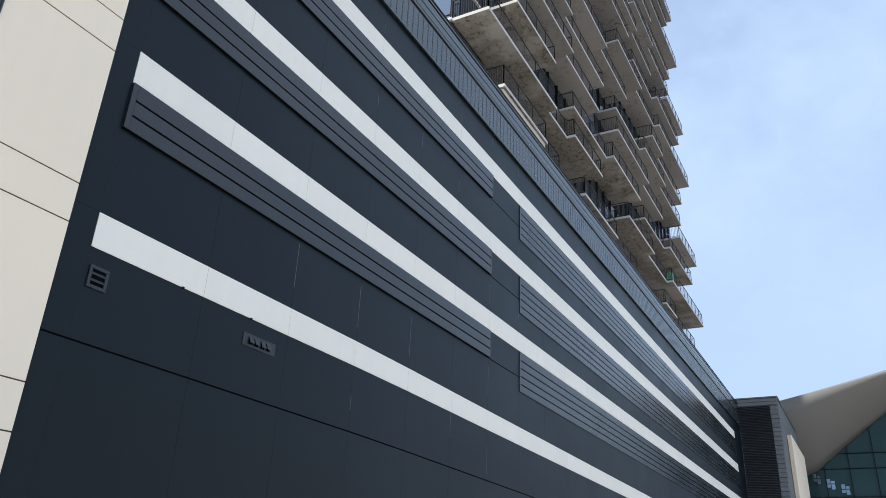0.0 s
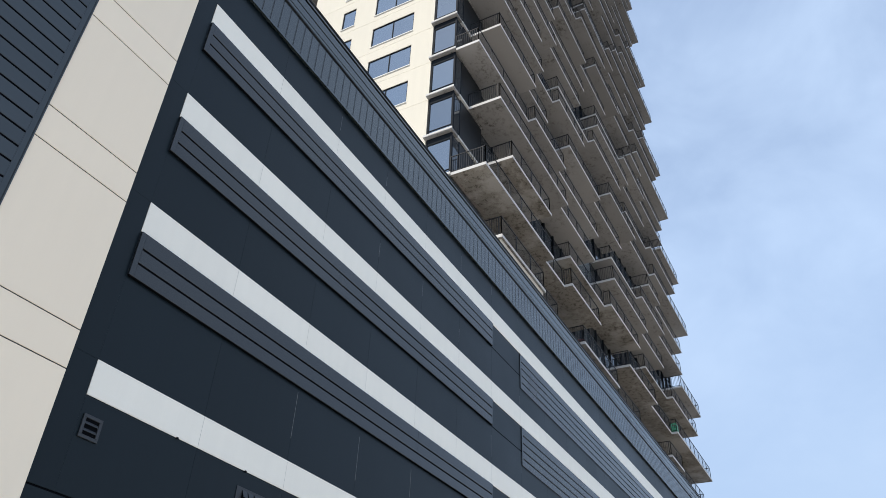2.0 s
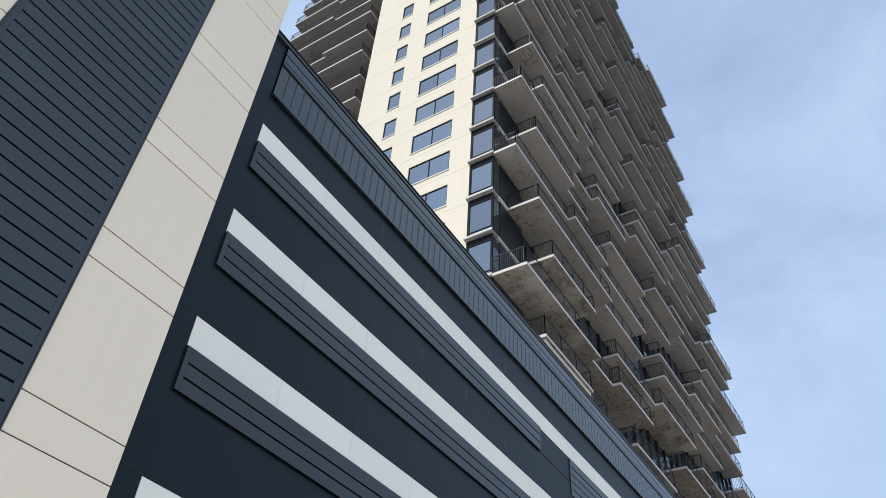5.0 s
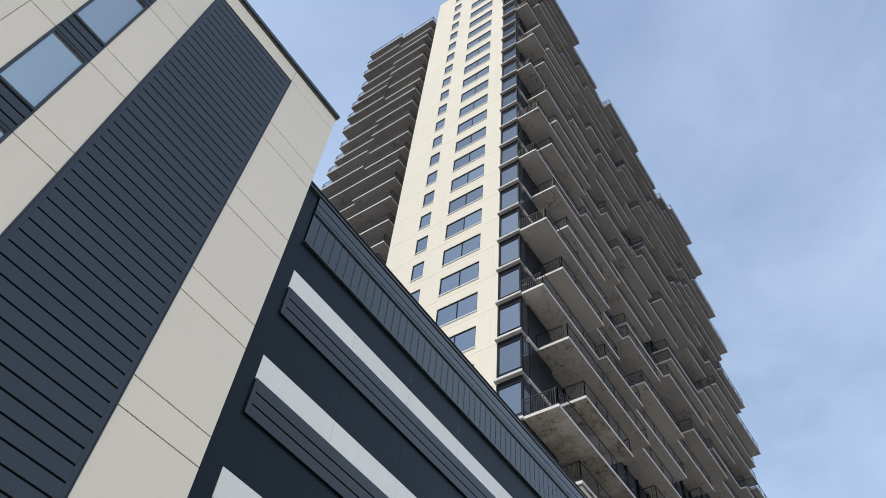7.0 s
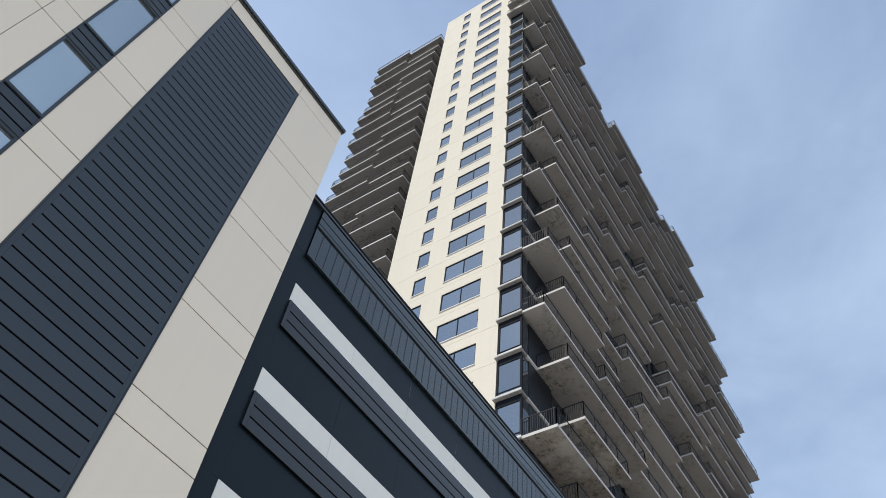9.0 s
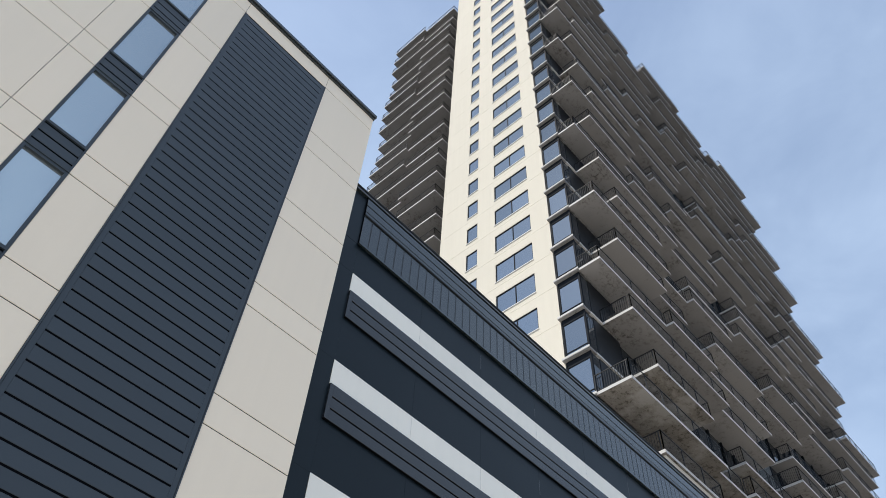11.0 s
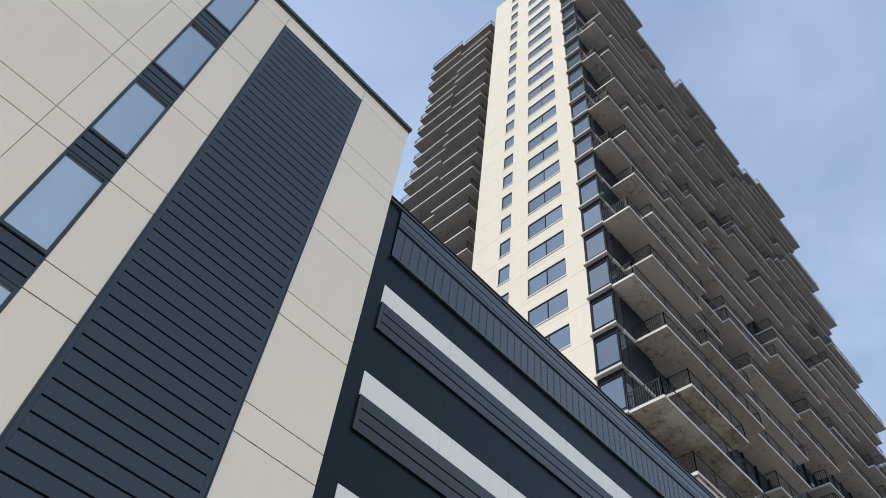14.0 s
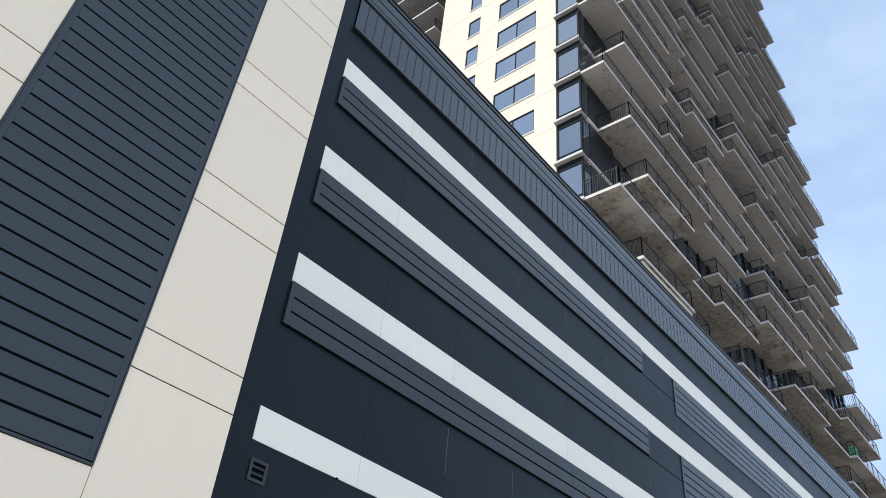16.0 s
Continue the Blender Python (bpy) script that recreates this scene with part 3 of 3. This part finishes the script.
for k in range(-1, LEVELS):
    z, z2 = level(k) + SLAB, level(k + 1)
    wall = box("window_wall", (26.4, FY + 0.15, z), (FX1, FY + 0.25, z2), DARKGLASS, tower)
    x = 0.0
    while x < FX1 - 26.4:
        if k < 9:
            box("mullion", (x, -0.10, 0.0), (x + 0.09, 0.0, z2 - z), FRAME, wall)
        else:
            add_box(far_vs, far_fs, (26.4 + x, FY + 0.05, z), (26.49 + x, FY + 0.15, z2))
        x += 1.5
tagged(mesh_part("upper_mullions", far_vs, far_fs, FRAME, tower), kind="stuff")

# balconies: five floor plans that repeat up the tower, as stretches (start, end, outer or inner depth)
PLANS = [
    [(23.15, 31.45, "o"), (31.45, 34.2, "i"), (34.2, 39.1, "o"), (44.85, 51.4, "o"), (51.4, 57.1, "i"), (57.1, 69.0, "o")],
    [(26.2, 31.45, "o"), (35.6, 41.8, "i"), (41.8, 48.3, "o"), (51.2, 57.1, "i"), (57.1, 65.6, "o")],
    [(24.8, 34.45, "o"), (34.45, 40.7, "i"), (43.3, 51.4, "o"), (51.4, 57.7, "i"), (61.7, 68.6, "o")],
    [(23.2, 29.7, "i"), (29.7, 34.5, "o"), (34.5, 42.1, "i"), (44.9, 51.0, "i"), (51.0, 57.5, "o"), (57.5, 65.4, "i")],
    [(24.85, 30.0, "o"), (30.0, 33.1, "i"), (35.65, 41.8, "o"), (41.8, 48.2, "i"), (54.0, 57.5, "o"), (57.5, 66.8, "i")],
]
# the upper corner balconies wrap past the end wall; each has a depth of its own
CORNERS = {20: (25.85, 11.92), 21: (26.2, 11.42), 22: (24.8, 11.80)}
TOPS = {20: 83.05, 21: 86.15, 22: 89.5}
OVER, BACK_OVER, ROOF_Z = 22.65, 14.75, 93.4


def front(x, depth):
    """Front line of the slabs, the shallow balconies set back."""
    return round(11.24 - 0.0005 * (x - 23.3) + (0.47 if depth == "i" else 0.0), 3)


def railing(parent, path, z, sheer=True):
    """Black balustrade along a plan polyline: posts and rails, balusters on the returns, wire-mesh infill along the front."""
    vs, fs = [], []
    for (xa, ya), (xb, yb) in zip(path, path[1:]):
        long_run = sheer and abs(xb - xa) > 0.2 and abs(yb - ya) < 0.01
        n = max(1, int(round(math.hypot(xb - xa, yb - ya) / (1.45 if long_run else 0.12))))
        t = 0.02
        lo, hi = (min(xa, xb) - t, min(ya, yb) - t), (max(xa, xb) + t, max(ya, yb) + t)
        add_box(vs, fs, (*lo, z + 1.03), (*hi, z + 1.07))
        add_box(vs, fs, (lo[0] + 0.005, lo[1] + 0.005, z + 0.09), (hi[0] - 0.005, hi[1] - 0.005, z + 0.12))
        if long_run:
            box("railing_mesh", (lo[0] + t, ya - 0.003, z + 0.12), (hi[0] - t, ya + 0.003, z + 1.03), SHEER, parent)
        for i in range(n + 1):
            x, y = xa + (xb - xa) * i / n, ya + (yb - ya) * i / n
            r = 0.02 if long_run or i in (0, n) or i % 14 == 0 else 0.009
            add_box(vs, fs, (x - r, y - r, z + (0.0 if r > 0.015 else 0.12)), (x + r, y + r, z + 1.03))
    ob = mesh_part("railing", vs, fs, RAIL, parent)
    return ob


def balcony(k, xa, xb, ya, back, caps):
    """A concrete balcony slab with daylight painted on its edges as a paler tone, and its balustrade. caps: where each
    end's railing goes back to, or None.
    """
    z = TOPS.get(k, level(k))
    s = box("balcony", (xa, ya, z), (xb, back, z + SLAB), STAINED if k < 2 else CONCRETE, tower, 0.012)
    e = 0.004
    box("slab_edge", (0, -e, 0.0), (xb - xa, 0.0, SLAB + 0.01), LIT_EDGE, s)
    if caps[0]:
        box("slab_edge", (-e, 0, 0.0), (0, caps[0] - ya, SLAB + 0.01), LIT_EDGE, s)
    path = ([(0.07, caps[0] - ya)] if caps[0] else []) + [(0.07, 0.07), (xb - xa - 0.07, 0.07)] + ([(xb - xa - 0.07, caps[1] - ya)] if caps[1] else [])
    railing(s, path, SLAB)
    return s


for k in range(-1, LEVELS - 1):
    runs = [(xa, xb, front((xa + xb) / 2, d)) for xa, xb, d in PLANS[k % 5]]
    if k in CORNERS:
        edge, ya = CORNERS[k]
        runs = [(OVER, edge, ya)] + [(max(xa, edge), xb, y) for xa, xb, y in runs if xb > edge]
        box("balcony", (OVER, FY + 0.3, TOPS[k]), (TX - 0.004, BACK_OVER, TOPS[k] + SLAB), CONCRETE, tower, 0.012)
        box("slab_edge", (OVER - 0.004, FY + 0.3, TOPS[k]), (OVER, BACK_OVER, TOPS[k] + SLAB + 0.01), LIT_EDGE, tower)
    for i, (xa, xb, ya) in enumerate(runs):
        before = runs[i - 1][2] if i and runs[i - 1][1] == xa else FY
        after = runs[i + 1][2] if i + 1 < len(runs) and runs[i + 1][0] == xb else FY
        if k in CORNERS and i == 0:
            before = BACK_OVER - 0.1
        balcony(k, xa, xb, ya, FY + 0.3, (before if before > ya else None, after if after > ya else None))
roof_slab = box("roof_slab", (OVER, 11.3, ROOF_Z), (36.0, BACK_OVER, ROOF_Z + 0.3), CONCRETE, tower, 0.012)
box("slab_edge", (-0.004, 0, 0), (0, BACK_OVER - 11.3, 0.31), LIT_EDGE, roof_slab)
railing(roof_slab, [(0.07, BACK_OVER - 11.4), (0.07, 0.07), (13.2, 0.07)], 0.3)

# wing balconies on the far side, facing the same way as the end wall
WCELLS = [25.4, 30.0, 35.15]
WPLANS = ["qp", "pq", "pq", "pp", "qp"]
WFRONT = {"p": 23.75, "q": 24.1}
for k in range(4, LEVELS + 1):
    z = level(k)
    runs = []
    for i, c in enumerate(WPLANS[(k + 1) % 5]):
        if runs and runs[-1][2] == WFRONT[c]:
            runs[-1][1] = WCELLS[i + 1]
        else:
            runs.append([WCELLS[i], WCELLS[i + 1], WFRONT[c]])
    for i, (ya, yb, xf) in enumerate(runs):
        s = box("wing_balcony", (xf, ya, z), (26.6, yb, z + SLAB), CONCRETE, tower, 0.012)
        # daylit tone on the wing slab's edges, over the shaded slab colour
        box("slab_edge", (-0.004, 0, 0), (0, yb - ya, SLAB + 0.01), LIT_EDGE, s)
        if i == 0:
            box("slab_edge", (0, -0.004, 0), (26.6 - xf, 0, SLAB + 0.01), LIT_EDGE, s)
        path = [(0.07, 0.07), (0.07, yb - ya - 0.07)]
        if i == 0:
            path = [(26.3 - xf, 0.07)] + path
        if i == len(runs) - 1:
            path.append((26.3 - xf, yb - ya - 0.07))
        railing(s, path, SLAB)

# ---------- far end: louvred plant block, white parapet, canopy hall ----------
plant = thing("plant_block", "dark grey lapped-siding block with a tall louvre", "building")
PX, PY0, PTOP = 79.3, 6.80, 20.22
box("core", (PX + 0.12, PY0 + 0.12, 0), (PX + 18, FACE + 0.4, PTOP - 0.1), GREY_SIDING, plant)
z = 8.0
while z < PTOP - 0.5:
    h = 0.42
    if z + h < 19.4:
        box("siding_board", (PX, PY0 + 0.05, z), (PX + 0.12, 7.55, z + h - 0.03), GREY_SIDING, plant, 0.02)
    box("siding_board", (PX + 0.05, PY0, z), (PX + 18, PY0 + 0.12, z + h - 0.03), GREY_SIDING, plant, 0.02)
    z += h
for k in range(2):
    box("siding_board", (PX, PY0 + 0.05, 19.43 + k * 0.34), (PX + 0.12, FACE, 19.43 + k * 0.34 + 0.31), GREY_SIDING, plant, 0.02)
box("coping", (PX - 0.06, PY0 - 0.05, PTOP - 0.1), (PX + 18, FACE + 0.3, PTOP + 0.02), GREY_SIDING, plant, 0.02)
z = 8.0
while z < 19.3:
    box("louvre_blade", (PX + 0.02, 7.58, z), (PX + 0.12, 10.45, z + 0.085), FRAME, plant)
    z += 0.15
wing = thing("white_parapet", "sunlit white panel parapet beside the plant block", "parapet")
box("panel_body", (84.0, 6.36, 0.0), (97.8, 6.76, 17.36), CREAM, wing, 0.03)
for k in range(9):
    box("batten", (83.95, 6.38 + k * 0.043, 0.0), (84.0, 6.402 + k * 0.043, 17.33), CREAM, wing)
hall = thing("canopy_hall", "glass hall under a swooping grey canopy shell", "building")
vs, fs = [], []
NU, NV = 13, 8
for i in range(NU + 1):
    y = 11.0 - i * 1.3
    ztop = 24.0 + (8.3 - y) * 0.21 + 0.002 * (8.3 - y) ** 2
    zlow = 16.9 + max(0.0, 6.4 - y) * 0.87 - 0.009 * max(0.0, 6.4 - y) ** 2
    for j in range(NV + 1):
        s = j / NV
        vs.append((98.0 + 9.0 * s ** 1.4, y, ztop + (zlow - ztop) * s ** 0.85))
for i in range(NU):
    for j in range(NV):
        a = i * (NV + 1) + j
        fs.append((a, a + 1, a + NV + 2, a + NV + 1))
shell = mesh_part("canopy_shell", vs, fs, SHELL, hall, "smooth grey canopy shell")
for p in shell.data.polygons:
    p.use_smooth = True
solid = shell.modifiers.new("thick", "SOLIDIFY")
solid.thickness, solid.offset = 0.4, 1
box("glass_wall", (107.2, -7, 0), (107.3, 11, 26), TEALGLASS, hall)
for k in range(7):
    box("mullion", (106.95, 10.5 - k * 2.8, 0), (107.2, 10.56 - k * 2.8, 24), FRAME, hall)
for z in (6.0, 9.2, 12.4, 14.0, 17.3, 19.1):
    box("transom", (107.0, -7, z), (107.2, 11, z + 0.06), FRAME, hall)

for k in range(3):
    for m in range(2):
        y, z = 6.38 - k * 1.5 - m * 0.46, 16.8 - k * 0.65 - m * 0.22
        box("clerestory_pane", (107.05, y - 0.40, z - 1.0), (107.15, y, z), GLASS, hall, 0, "bright clerestory pane")
    box("clerestory_bar", (107.0, 5.5 - k * 1.5, 16.2 - k * 0.65), (107.05, 6.4 - k * 1.5, 16.27 - k * 0.65), FRAME, hall)

# ---------- things left on balconies ----------
crate = thing("plastic_crate", "bright green plastic crate standing on a balcony", "crate")
cx, cy, cz = 57.36, 11.32, level(0) + SLAB
box("crate_base", (cx, cy, cz), (cx + 0.6, cy + 0.45, cz + 0.03), GREEN, crate)
for i in range(4):
    z = cz + 0.05 + i * 0.2
    box("crate_side", (cx, cy, z), (cx + 0.6, cy + 0.03, z + 0.15), GREEN, crate, 0.008)
    box("crate_side", (cx, cy + 0.42, z), (cx + 0.6, cy + 0.45, z + 0.15), GREEN, crate, 0.008)
    box("crate_end", (cx, cy + 0.03, z), (cx + 0.03, cy + 0.42, z + 0.15), GREEN, crate, 0.008)
    box("crate_end", (cx + 0.57, cy + 0.03, z), (cx + 0.6, cy + 0.42, z + 0.15), GREEN, crate, 0.008)
for dx in (0.0, 0.56):
    for dy in (0.0, 0.41):
        box("crate_post", (cx + dx, cy + dy, cz + 0.03), (cx + dx + 0.04, cy + dy + 0.04, cz + 0.82), GREEN, crate)

# flush windows of the third floor, where no balcony covers them and the sky shows in the glass
for i in range(3):
    x = 40.75 + i * 1.15
    box("flush_pane", (x, FY + 0.015, level(2) + 0.2), (x + 1.09, FY + 0.035, level(2) + 2.85), BAYGLASS, tower, 0.0, "window pane that mirrors the pale sky")

# white garden chair
chair = thing("balcony_chair", "white plastic garden chair standing on a balcony", "chair", "balcony chairs")
cx, cy, cz = 39.0, 12.35, level(1) + SLAB
box("seat", (cx, cy, cz + 0.42), (cx + 0.5, cy + 0.48, cz + 0.46), FROSTED, chair, 0.015)
for k in range(4):
    box("back_slat", (cx + 0.46, cy + 0.02 + k * 0.12, cz + 0.46), (cx + 0.49, cy + 0.10 + k * 0.12, cz + 0.92), FROSTED, chair, 0.008)
for dx in (0.0, 0.455):
    for dy in (0.0, 0.435):
        box("leg", (cx + dx, cy + dy, cz), (cx + dx + 0.045, cy + dy + 0.045, cz + 0.42), FROSTED, chair, 0.006)
for dy in (0.0, 0.44):
    box("armrest", (cx + 0.02, cy + dy, cz + 0.64), (cx + 0.47, cy + dy + 0.04, cz + 0.68), FROSTED, chair, 0.008)
copy_thing(chair, pose(53.6 - cx, 0.0, 0.0))

# red cushion left on the floor of a low balcony
bm = bmesh.new()
bmesh.ops.create_cube(bm, size=1.0)
bmesh.ops.bevel(bm, geom=bm.edges[:], offset=0.2, segments=3, affect="EDGES")
for v in bm.verts:
    v.co = Vector((v.co.x * 0.5, v.co.y * 0.55, (v.co.z + 0.5) * 0.34))
me = bpy.data.meshes.new("floor_cushion")
bm.to_mesh(me)
bm.free()
me.materials.append(RED)
cushion = new("floor_cushion", me)
cushion.location = (36.05, 11.62, level(-1) + SLAB)
tagged(cushion, "dull red fabric cushion lying on a concrete balcony", "cushion")
